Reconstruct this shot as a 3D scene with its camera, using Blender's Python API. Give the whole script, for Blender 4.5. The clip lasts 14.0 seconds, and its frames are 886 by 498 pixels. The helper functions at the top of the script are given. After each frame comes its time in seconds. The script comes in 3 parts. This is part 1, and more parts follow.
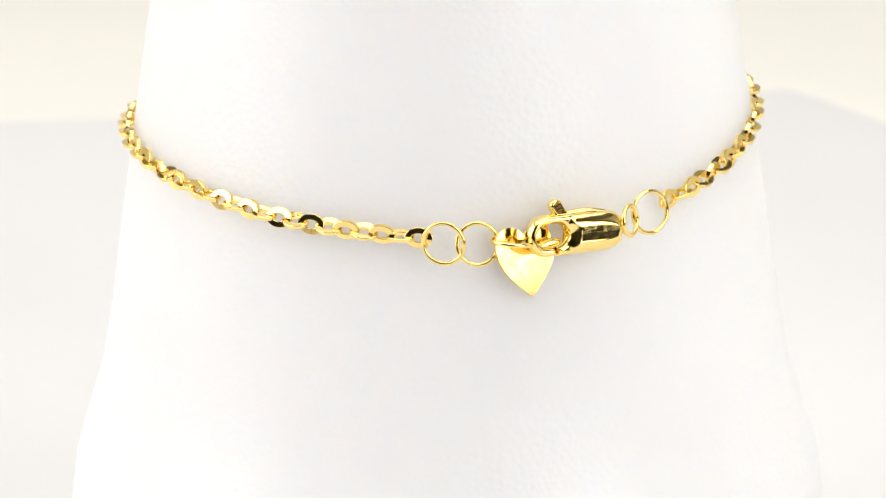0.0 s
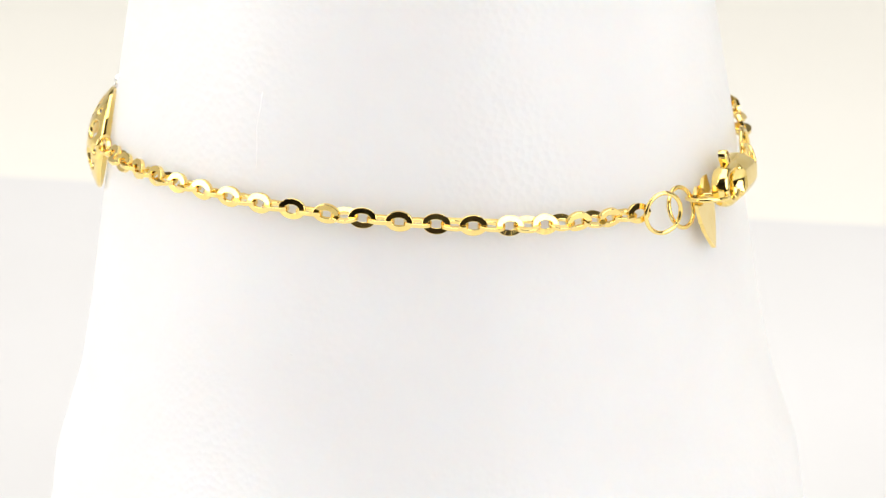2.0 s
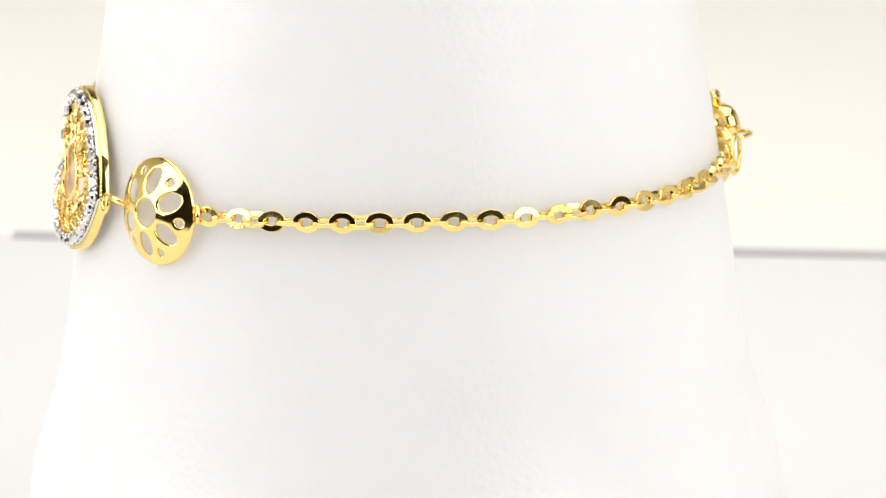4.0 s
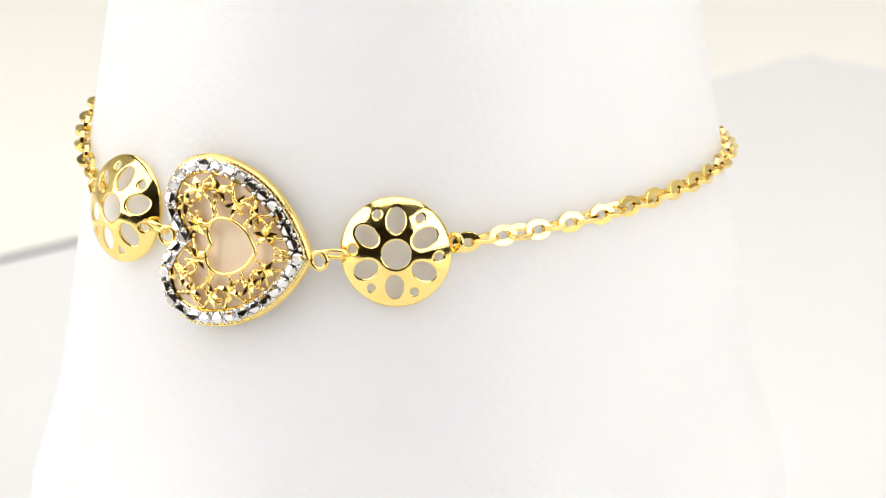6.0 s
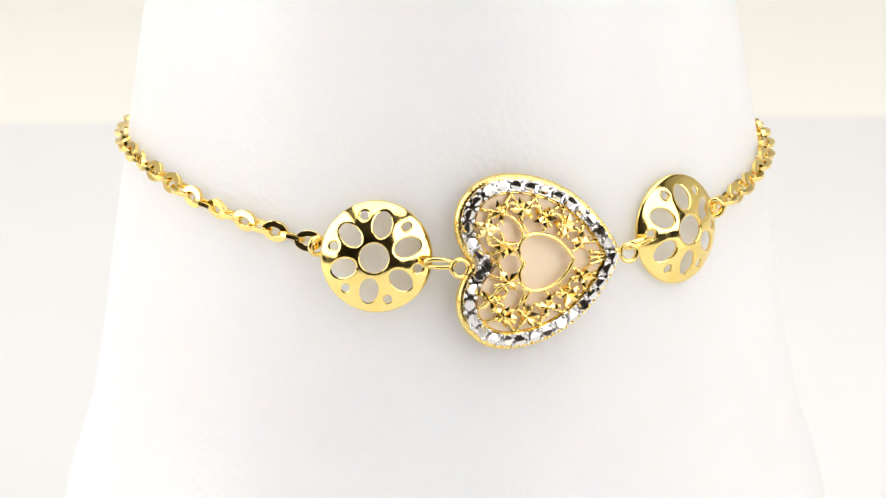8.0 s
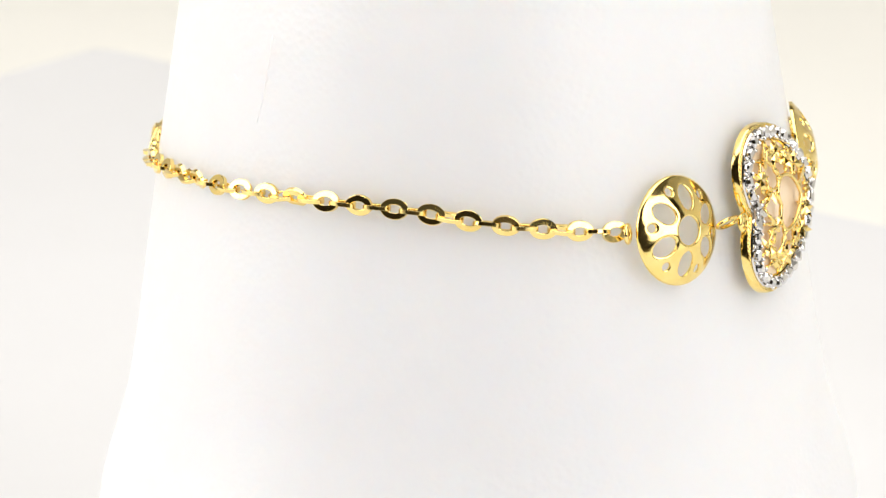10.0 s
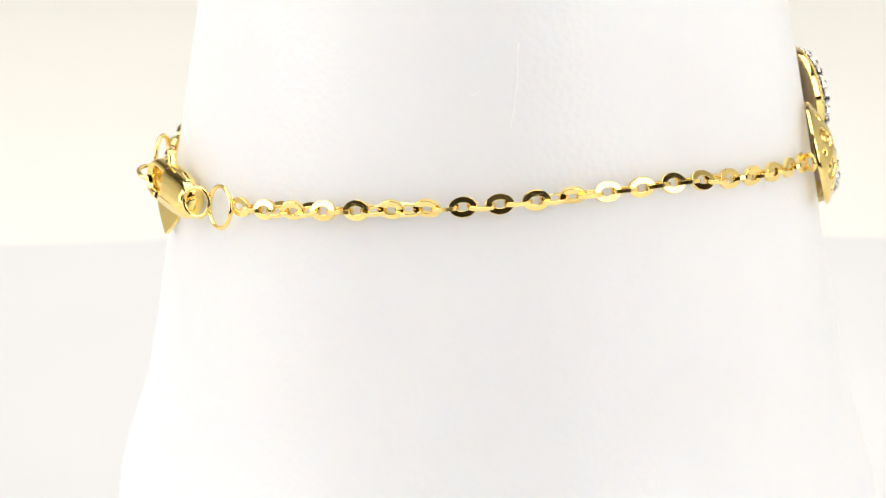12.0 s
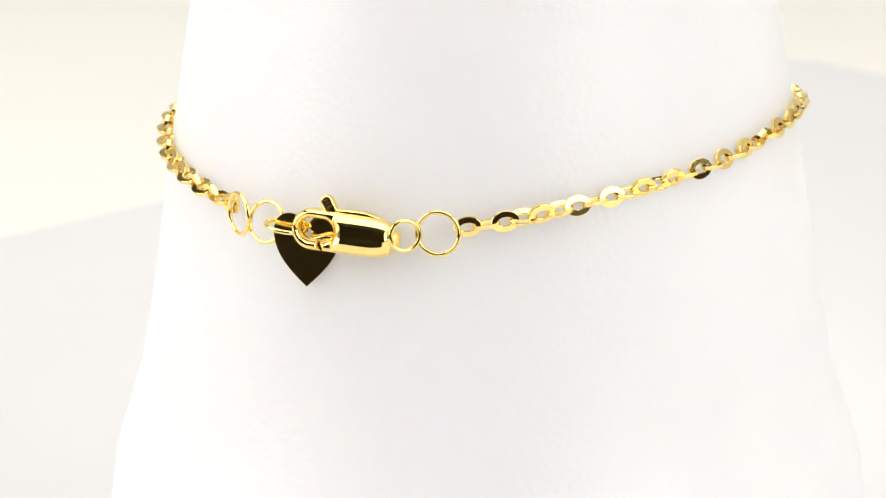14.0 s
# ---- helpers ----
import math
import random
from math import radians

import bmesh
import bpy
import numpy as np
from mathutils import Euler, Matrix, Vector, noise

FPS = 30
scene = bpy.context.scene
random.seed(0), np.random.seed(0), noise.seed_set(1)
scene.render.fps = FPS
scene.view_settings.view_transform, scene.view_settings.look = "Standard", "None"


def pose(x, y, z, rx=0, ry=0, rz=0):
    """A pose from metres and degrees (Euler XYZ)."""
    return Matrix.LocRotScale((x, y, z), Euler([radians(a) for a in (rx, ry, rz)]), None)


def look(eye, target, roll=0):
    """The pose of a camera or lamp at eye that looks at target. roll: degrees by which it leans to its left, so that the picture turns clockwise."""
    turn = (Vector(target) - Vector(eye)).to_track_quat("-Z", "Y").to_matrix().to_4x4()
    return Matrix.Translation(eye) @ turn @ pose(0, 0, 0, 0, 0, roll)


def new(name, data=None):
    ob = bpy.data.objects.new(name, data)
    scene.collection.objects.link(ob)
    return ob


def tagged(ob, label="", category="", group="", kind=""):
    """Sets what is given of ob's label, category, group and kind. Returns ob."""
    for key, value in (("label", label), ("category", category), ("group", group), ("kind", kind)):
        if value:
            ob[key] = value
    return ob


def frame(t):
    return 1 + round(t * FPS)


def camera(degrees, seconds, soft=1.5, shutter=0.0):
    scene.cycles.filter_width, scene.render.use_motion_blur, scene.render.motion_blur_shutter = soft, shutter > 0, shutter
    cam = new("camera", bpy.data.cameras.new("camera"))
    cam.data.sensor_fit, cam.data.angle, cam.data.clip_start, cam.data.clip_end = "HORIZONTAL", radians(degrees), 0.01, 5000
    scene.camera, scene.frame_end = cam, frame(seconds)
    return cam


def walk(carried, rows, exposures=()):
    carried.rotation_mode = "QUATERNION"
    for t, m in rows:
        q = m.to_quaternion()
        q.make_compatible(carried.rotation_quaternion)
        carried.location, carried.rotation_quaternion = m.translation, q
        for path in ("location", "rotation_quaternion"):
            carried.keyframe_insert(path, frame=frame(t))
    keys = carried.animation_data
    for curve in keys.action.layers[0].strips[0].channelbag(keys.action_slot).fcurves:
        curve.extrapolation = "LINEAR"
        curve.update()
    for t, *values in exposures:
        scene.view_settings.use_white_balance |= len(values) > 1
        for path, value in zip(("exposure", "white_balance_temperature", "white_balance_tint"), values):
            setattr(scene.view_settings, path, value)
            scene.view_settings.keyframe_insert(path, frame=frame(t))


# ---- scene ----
# ---------------------------------------------------------------- camera
MM = 0.001
H = 0.056                 # height over the table of the point that the camera looks at
DIST, PITCH, SIDE = 0.3726, radians(17.866), -0.00039

cam = camera(12.01, 14.0, 1.3)
EYE = Vector((SIDE, -DIST * math.cos(PITCH), H + DIST * math.sin(PITCH)))
RIGHT, UP = Vector((1, 0, 0)), Vector((0, math.sin(PITCH), math.cos(PITCH)))


def aim(right, up):
    """The steady camera, nudged by small sways given in twentieths of a millimetre at the stand."""
    return look(EYE, Vector((SIDE, 0, H)) - RIGHT * right * 5e-5 + UP * up * 5e-5, -0.6)


SWAY = [(0, -9.9, 3.7), (0.5, -7.1, -0.2), (1, -5, -0.9), (1.5, -2.6, -2.1), (1.8, 0, -1.6), (2, 13, -0.7), (2.2, 4, -1.2), (2.5, 0.1,
        -1.9), (3, 9, -1), (3.2, 12.9, 0.7), (4.2, 4.42, -0.82), (5.3, -4.9, -2.5), (5.5, -5.8, -1.8), (6, -6.4, -0.2), (6.5, -4.5, 2.1),
        (7, -1.7, 3.4), (7.5, 0, 3.9), (8, 2, 4.2), (8.5, 1.2, 4), (9, 0.6, 3.1), (9.2, 0.1, 2.4), (10.3, -3.83, -0.8), (11.3, -7.4,
        -3.7), (11.5, -5.5, -2.8), (12, -0.3, -2.5), (12.5, 3.2, -4.1), (13, 6, -5), (13.5, 5.3, -5.4), (14, 4.9, -6.2)]
walk(cam, [(t, aim(r, u)) for t, r, u in SWAY])
cam.data.dof.use_dof = True
cam.data.dof.focus_distance = 0.346
cam.data.dof.aperture_fstop = 85

# ---------------------------------------------------------------- light
world = bpy.data.worlds.new("world")
scene.world = world
world.use_nodes = True
world.node_tree.nodes["Background"].inputs[0].default_value = (1.0, 0.98, 0.95, 1)
world.node_tree.nodes["Background"].inputs[1].default_value = 0.05


def softbox(name, eye, target, w, h, watts, colour):
    data = bpy.data.lights.new(name, "AREA")
    data.shape, data.size, data.size_y, data.energy, data.color = "RECTANGLE", w, h, watts, colour
    ob = new(name, data)
    ob.matrix_world = look(eye, target)
    return tagged(ob, "white photo softbox lamp", "lamp")


AIM = (0, 0, H)
softbox("softbox_lamp", (-0.41, -0.10, 0.26), AIM, 0.36, 0.42, 1.98, (1.0, 0.985, 0.985))
softbox("softbox_lamp", (0.315, -0.305, 0.27), AIM, 0.36, 0.42, 2.0, (1.0, 0.99, 0.985))
softbox("softbox_lamp", (0, 0.06, 0.52), (0, 0.06, 0), 0.54, 0.62, 3.5, (1.0, 0.985, 0.965))
scene.view_settings.exposure = -0.335

# ---------------------------------------------------------------- materials


def material(name, colour, rough=0.5, metal=0.0):
    m = bpy.data.materials.new(name)
    m.use_nodes = True
    b = m.node_tree.nodes["Principled BSDF"]
    b.inputs["Base Color"].default_value = (*colour, 1)
    b.inputs["Roughness"].default_value = rough
    b.inputs["Metallic"].default_value = metal
    return m, m.node_tree.nodes, m.node_tree.links, b


def varied(m, base, other, scale, low, high, detail=4.0):
    """Blend two colours by a noise at a real scale."""
    mat, nodes, links, b = m
    co, tex, ramp, mix = (nodes.new(k) for k in ("ShaderNodeTexCoord", "ShaderNodeTexNoise", "ShaderNodeMapRange", "ShaderNodeMix"))
    tex.inputs["Scale"].default_value, tex.inputs["Detail"].default_value = scale, detail
    ramp.inputs["From Min"].default_value, ramp.inputs["From Max"].default_value = low, high
    mix.data_type = "RGBA"
    mix.inputs[6].default_value, mix.inputs[7].default_value = (*base, 1), (*other, 1)
    links.new(co.outputs["Object"], tex.inputs["Vector"])
    links.new(tex.outputs["Fac"], ramp.inputs["Value"])
    links.new(ramp.outputs["Result"], mix.inputs[0])
    links.new(mix.outputs[2], b.inputs["Base Color"])
    return tex


def relief(m, kind, scale, distance, strength=1.0, second=None):
    """Bump from a noise or cell pattern, optionally with a second, finer one."""
    mat, nodes, links, b = m
    co = nodes.new("ShaderNodeTexCoord")
    last = None
    for k, s, d in [(kind, scale, distance)] + ([second] if second else []):
        tex, bump = nodes.new(k), nodes.new("ShaderNodeBump")
        tex.inputs["Scale"].default_value = s
        bump.inputs["Distance"].default_value, bump.inputs["Strength"].default_value = d, strength
        links.new(co.outputs["Object"], tex.inputs["Vector"])
        links.new(tex.outputs[0], bump.inputs["Height"])
        if last:
            links.new(last.outputs[0], bump.inputs["Normal"])
        last = bump
    links.new(last.outputs[0], b.inputs["Normal"])


def wear(m, scale, low, high):
    """Roughness that wanders between two values."""
    mat, nodes, links, b = m
    co, tex, ramp = (nodes.new(k) for k in ("ShaderNodeTexCoord", "ShaderNodeTexNoise", "ShaderNodeMapRange"))
    tex.inputs["Scale"].default_value = scale
    ramp.inputs["From Min"].default_value, ramp.inputs["From Max"].default_value = 0.35, 0.65
    ramp.inputs["To Min"].default_value, ramp.inputs["To Max"].default_value = low, high
    links.new(co.outputs["Object"], tex.inputs["Vector"])
    links.new(tex.outputs["Fac"], ramp.inputs["Value"])
    links.new(ramp.outputs["Result"], b.inputs["Roughness"])


g = material("polished gold", (1.0, 0.76, 0.29), 0.08, 1.0)
varied(g, (1.0, 0.785, 0.295), (0.98, 0.74, 0.24), 900, 0.4, 0.7)
wear(g, 1500, 0.05, 0.13)
relief(g, "ShaderNodeTexNoise", 420, 0.00002, 0.25)
GOLD = g[0]
g = material("diamond cut gold", (1.0, 0.76, 0.29), 0.06, 1.0)
varied(g, (1.0, 0.78, 0.30), (0.97, 0.73, 0.25), 1200, 0.4, 0.7)
wear(g, 3000, 0.04, 0.12)
relief(g, "ShaderNodeTexNoise", 2200, 0.000008, 0.4)
CUT = g[0]
g = material("white gold", (0.86, 0.85, 0.84), 0.08, 1.0)
varied(g, (0.80, 0.785, 0.775), (0.72, 0.70, 0.68), 2500, 0.4, 0.7)
wear(g, 3000, 0.05, 0.16)
WHITE_GOLD = g[0]
g = material("white leatherette", (0.8, 0.8, 0.8), 0.45)
varied(g, (0.838, 0.84, 0.845), (0.81, 0.81, 0.818), 60, 0.4, 0.7)
relief(g, "ShaderNodeTexVoronoi", 1600, 0.00005, 0.6, ("ShaderNodeTexNoise", 260, 0.00008))
wear(g, 120, 0.30, 0.42)
g[3].inputs["Subsurface Weight"].default_value = 0.9
g[3].inputs["Subsurface Radius"].default_value = (1.0, 0.9, 0.8)
g[3].inputs["Subsurface Scale"].default_value = 0.011
LEATHER = g[0]
g = material("scuffed leatherette", (0.9, 0.9, 0.9), 0.28)
SCUFF = g[0]
g = material("white card", (0.80, 0.80, 0.80), 0.7)
varied(g, (0.735, 0.73, 0.73), (0.71, 0.703, 0.70), 14, 0.35, 0.7)
relief(g, "ShaderNodeTexNoise", 900, 0.00003, 0.4)
CARD = g[0]
g = material("warm white cloth", (0.84, 0.82, 0.77), 0.85)
varied(g, (0.87, 0.85, 0.79), (0.85, 0.83, 0.77), 8, 0.35, 0.7)
relief(g, "ShaderNodeTexNoise", 700, 0.00008, 0.4)
CLOTH = g[0]
g = material("dark room wall", (0.035, 0.028, 0.022), 0.8)
varied(g, (0.09, 0.068, 0.046), (0.07, 0.052, 0.036), 5, 0.35, 0.7)
DARK = g[0]
g = material("turntable plastic", (0.7, 0.7, 0.7), 0.5)
varied(g, (0.72, 0.72, 0.72), (0.66, 0.66, 0.66), 30, 0.35, 0.7)
PLASTIC = g[0]
g = material("grey room ceiling", (0.16, 0.15, 0.135), 0.8)
varied(g, (0.18, 0.17, 0.15), (0.15, 0.14, 0.125), 4, 0.35, 0.7)
GREY = g[0]
# gold coloured dark to stand in for shade inside struck letters
g = material("gold with recess shade", (0.32, 0.18, 0.05), 0.45, 1.0)
varied(g, (0.34, 0.20, 0.06), (0.26, 0.14, 0.04), 4000, 0.35, 0.7)
RECESS_SHADE = g[0]
# peach base colour carries the warm light gold throws behind the filigree
g = material("gold bounce tint", (0.86, 0.68, 0.48), 0.42)
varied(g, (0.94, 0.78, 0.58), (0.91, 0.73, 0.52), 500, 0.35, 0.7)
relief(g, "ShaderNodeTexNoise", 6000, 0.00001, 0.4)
BOUNCE_TINT = g[0]
g = material("plain strip grey", (0.5, 0.49, 0.49), 0.7)
varied(g, (0.47, 0.46, 0.46), (0.41, 0.40, 0.40), 60, 0.35, 0.7)
STRIP = g[0]

# ---------------------------------------------------------------- mesh tools (in millimetres)


def mesh_from(name, verts, faces, mat, smooth=True):
    me = bpy.data.meshes.new(name)
    me.from_pydata([(x * MM, y * MM, z * MM) for x, y, z in verts], [], faces)
    me.materials.append(mat)
    if smooth:
        me.polygons.foreach_set("use_smooth", [True] * len(me.polygons))
    bm = bmesh.new()
    bm.from_mesh(me)
    bmesh.ops.recalc_face_normals(bm, faces=bm.faces)
    bm.to_mesh(me)
    bm.free()
    me.update()
    return me


def sharp(me, degrees=35):
    """Smooth shading that breaks at edges steeper than this."""
    bm = bmesh.new()
    bm.from_mesh(me)
    for e in bm.edges:
        if len(e.link_faces) == 2 and e.calc_face_angle(0) > radians(degrees):
            e.smooth = False
    bm.to_mesh(me)
    bm.free()
    return me


def part(name, me, parent, m=None, label=""):
    """One mesh object under a thing or a part; m is its pose in the parent's space, in metres."""
    ob = new(name, me)
    ob.parent = parent
    if m is not None:
        ob.matrix_basis = m
    return tagged(ob, label)


def merge(pieces):
    """Several (verts, faces) as one."""
    verts, faces = [], []
    for v, f in pieces:
        n = len(verts)
        verts += v
        faces += [tuple(i + n for i in q) for q in f]
    return verts, faces


def tube(points, radius, sides=8, closed=False, squash=1.0, bead=0.0):
    """A round wire along points; bead: rope-like swelling."""
    pts = [Vector(p) for p in points]
    n = len(pts)
    verts, faces = [], []
    side = None
    for i, p in enumerate(pts):
        a = pts[(i - 1) % n] if closed or i > 0 else p
        b = pts[(i + 1) % n] if closed or i < n - 1 else p
        d = (b - a).normalized()
        if side is None:
            side = d.orthogonal().normalized()
        side = (side - d * side.dot(d)).normalized()
        other = d.cross(side)
        r = radius * (1 + bead * math.sin(i * 2.1))
        for k in range(sides):
            w = 2 * math.pi * k / sides
            verts.append(tuple(p + side * (r * math.cos(w)) + other * (r * squash * math.sin(w))))
    for i in range(n if closed else n - 1):
        j = (i + 1) % n
        for k in range(sides):
            q = (k + 1) % sides
            faces.append((i * sides + k, i * sides + q, j * sides + q, j * sides + k))
    if not closed:
        faces.append(tuple(range(sides)))
        faces.append(tuple((n - 1) * sides + k for k in range(sides)))
    return verts, faces


def ring(radius, wire, segments=40, stretch=1.0, sides=10):
    return tube([(radius * stretch * math.cos(2 * math.pi * i / segments), radius * math.sin(2 * math.pi * i / segments), 0)
                 for i in range(segments)], wire, sides, True)


def plate(inside, x0, x1, y0, y1, step, front, back):
    """A thin body over the region where inside(x, y) > 0, its edge cut true; front and back give its two surfaces."""
    nx, ny = int((x1 - x0) / step) + 1, int((y1 - y0) / step) + 1
    key, flat, tris = {}, [], []

    def put(k, x, y):
        if k not in key:
            key[k] = len(flat)
            flat.append((x, y))
        return key[k]

    grid = [[inside(x0 + i * step, y0 + j * step) for j in range(ny + 1)] for i in range(nx + 1)]
    for i in range(nx):
        for j in range(ny):
            corner = [(i, j), (i + 1, j), (i + 1, j + 1), (i, j + 1)]
            if all(grid[a][b] <= 0 for a, b in corner):
                continue
            for tri in ((corner[0], corner[1], corner[2]), (corner[0], corner[2], corner[3])):
                poly = []
                for n in range(3):
                    p, q = tri[n], tri[(n + 1) % 3]
                    sp, sq = grid[p[0]][p[1]], grid[q[0]][q[1]]
                    if sp > 0:
                        poly.append(put(p, x0 + p[0] * step, y0 + p[1] * step))
                    if (sp > 0) != (sq > 0):
                        lo, hi = min(p, q), max(p, q)
                        sl, sh = grid[lo[0]][lo[1]], grid[hi[0]][hi[1]]
                        f = sl / (sl - sh)
                        poly.append(put((lo, hi), x0 + (lo[0] + f * (hi[0] - lo[0])) * step, y0 + (lo[1] + f * (hi[1] - lo[1])) * step))
                if len(poly) > 2:
                    tris.append(tuple(poly))
    n = len(flat)
    verts = [(x, y, front(x, y)) for x, y in flat] + [(x, y, back(x, y)) for x, y in flat]
    edges = {}
    for t in tris:
        for a, b in zip(t, t[1:] + t[:1]):
            edges[(a, b)] = edges.get((a, b), 0) + 1
    faces = list(tris) + [tuple(i + n for i in reversed(t)) for t in tris]
    faces += [(b, a, a + n, b + n) for a, b in edges if (b, a) not in edges]
    return verts, faces


def lathe(profile, segments=160):
    """Turned about z from (radius, z)."""
    verts = [(r * math.cos(2 * math.pi * k / segments), r * math.sin(2 * math.pi * k / segments), z) for r, z in profile for k in range(segments)]
    faces = []
    for i in range(len(profile) - 1):
        for k in range(segments):
            q = (k + 1) % segments
            faces.append((i * segments + k, i * segments + q, (i + 1) * segments + q, (i + 1) * segments + k))
    faces.append(tuple(range(segments)))
    faces.append(tuple((len(profile) - 1) * segments + k for k in range(segments)))
    return verts, faces


def box(x0, x1, y0, y1, z0, z1):
    v = [(x, y, z) for z in (z0, z1) for y in (y0, y1) for x in (x0, x1)]
    return v, [(0, 1, 3, 2), (4, 5, 7, 6), (0, 1, 5, 4), (2, 3, 7, 6), (0, 2, 6, 4), (1, 3, 7, 5)]


# ---------------------------------------------------------------- the photo booth


def setting(name, verts, faces, mat, label, smooth=False):
    ob = new(name, mesh_from(name, verts, faces, mat, smooth))
    return tagged(ob, label, name.split("_")[0], kind="structure")


# table cloth that rises behind in one curve
def sweep_floor():
    prof = [(-330, 0), (-200, 0), (0, 0), (300, 0), (480, 0)]
    prof += [(480 + 200 * math.sin(w), 200 - 200 * math.cos(w)) for w in (radians(k * 7.5) for k in range(1, 13))]
    prof += [(680, 700)]
    low = [(y + (4 if y > 480 else 0), z - 4) for y, z in prof]
    n = len(prof)
    verts = [(x, y, z) for x in (-600, 600) for y, z in prof + low]
    faces = []
    for i in range(n - 1):
        faces += [(i, i + 1, 2 * n + i + 1, 2 * n + i), (n + i, n + i + 1, 3 * n + i + 1, 3 * n + i)]
    faces += [(0, n, 3 * n, 2 * n), (n - 1, 2 * n - 1, 4 * n - 1, 3 * n - 1)]
    return verts, faces


setting("backdrop", *sweep_floor(), CLOTH, "warm white cloth backdrop curving up behind the table", True)
setting("wall_west", *box(-610, -602, -100, 690, 0, 700), CLOTH, "plain white booth wall")
setting("wall_east", *box(602, 610, -100, 690, 0, 700), CLOTH, "plain white booth wall")
setting("ceiling", *box(-900, 900, -910, 690, 702, 710), GREY, "plain grey ceiling of the room")
setting("wall_south", *box(-900, 900, -918, -910, 0, 700), DARK, "dark wall of the room before the booth")
setting("wall_southwest", *box(-908, -900, -910, -102, 0, 700), DARK, "dark side wall of the room")
setting("wall_southeast", *box(900, 908, -910, -102, 0, 700), DARK, "dark side wall of the room")
setting("floor", *box(-900, 900, -910, 690, -20, -8), DARK, "dark floor under the table cloth")

# ---------------------------------------------------------------- turntable, card and stand
CX, CY = -1.3, -4.0      # the stand's axis beside the turntable's
LEVEL = -47.0             # the card's face, from the height H

turntable = tagged(new("turntable", mesh_from("turntable", *lathe([(118, 0), (120, 0.6), (120, 7), (119, 8)]), PLASTIC)),
                   "round white plastic turntable under the card", "turntable")
sharp(turntable.data)


CORNERS = [(-100, -195), (78, -220), (150, -40), (172, 170), (-81, 222), (-162, -25)]


def card_inside(x, y):
    """A hand-cut sheet with six corners."""
    return min(((bx - ax) * (y - ay) - (by - ay) * (x - ax)) / math.hypot(bx - ax, by - ay)
               for (ax, ay), (bx, by) in zip(CORNERS, CORNERS[1:] + CORNERS[:1]))


def card_face(x, y):
    far = math.hypot(x, y)
    return 1.8 * max(0, (far - 120) / 110) ** 2 + 0.25 * noise.noise((x * 0.012, y * 0.012, 3.1)) * min(1, max(0, (far - 60) / 60))


def card_mesh():
    return plate(card_inside, -176, 200, -232, 240, 8, card_face, lambda x, y: card_face(x, y) - 1.0)


card = tagged(new("card_sheet", sharp(mesh_from("card_sheet", *card_mesh(), CARD))), "stiff white card sheet lying on the turntable", "card")

# a grey strip along part of the card's far edge
strip_from, strip_to = Vector((-161, -22)), Vector((-117.7, 110))
along = (strip_to - strip_from).normalized()
across = Vector((along.y, -along.x))
strip_verts, strip_faces = [], []
for k in range(19):
    p = strip_from.lerp(strip_to, k / 18)
    for side, up in ((0.0, -1.2), (0.0, 0.35), (2.4, 0.35), (2.4, 0.1)):
        q = p + across * (side - 0.4)
        strip_verts.append((q.x, q.y, card_face(q.x, q.y) + up))
for k in range(18):
    for i in range(4):
        j = (i + 1) % 4
        strip_faces.append((k * 4 + i, k * 4 + j, k * 4 + 4 + j, k * 4 + 4 + i))
strip_faces += [(0, 1, 2, 3), (72, 73, 74, 75)]
part("edge_strip", sharp(mesh_from("edge_strip", strip_verts, strip_faces, STRIP)), card, None, "narrow grey strip along the edge")

PROFILE = [(36.0, -47), (35.9, -44), (35.0, -34), (34.1, -24), (33.5, -19.5), (32.9, -17.3), (32.2, -15.2), (31.5, -13.0), (30.9, -11),
           (29.8, -5), (28.65, 3), (27.45, 11), (25.5, 23), (23.5, 35), (21.5, 47), (19.9, 56), (19.1, 59.5), (17.0, 61.2), (14, 62)]


def stand_radius(z):
    for (r0, z0), (r1, z1) in zip(PROFILE, PROFILE[1:]):
        if z <= z1:
            return r0 + (r1 - r0) * (z - z0) / (z1 - z0)
    return PROFILE[-1][0]


v, f = lathe(PROFILE, 192)
v = [(x + CX, y + CY, z - LEVEL) for x, y, z in v]
stand = tagged(new("bracelet_stand", sharp(mesh_from("bracelet_stand", v, f, LEATHER), 50)),
               "white leatherette cone display stand with faint scuffs", "display stand")


def frame_at(angle, z, out, spin=0.0, lean=8.8, swing=0.0, nod=0.0):
    """A pose on the stand: x along its girth, y up its slope, z outward; out is the distance from its axis in mm."""
    a = radians(angle)
    p = Vector((CX + out * math.sin(a), CY - out * math.cos(a), z)) * MM
    m = Matrix(((math.cos(a), 0, math.sin(a)), (math.sin(a), 0, -math.cos(a)), (0, 1, 0))).to_4x4()
    return Matrix.Translation(p) @ m @ pose(0, 0, 0, -lean, 0, 0) @ pose(0, 0, 0, nod, swing, spin)


def scuff(points, width):
    pts = [Vector(p) for p in points]
    line = [pts[0].lerp(pts[1], k / 6) for k in range(6)] + [pts[1].lerp(pts[2], k / 6) for k in range(7)]
    fit = []
    for k, p in enumerate(line):
        d = Vector((p.x - CX, p.y - CY, 0)).normalized()
        r = stand_radius(p.z) - 0.3 * width
        q = Vector((CX, CY, 0)) + d * r
        j = noise.noise((k * 0.9, p.x, p.z)) * 0.12
        fit.append((q.x - d.y * j, q.y + d.x * j, p.z - LEVEL))
    return tube(fit, width, 6, bead=0.5)


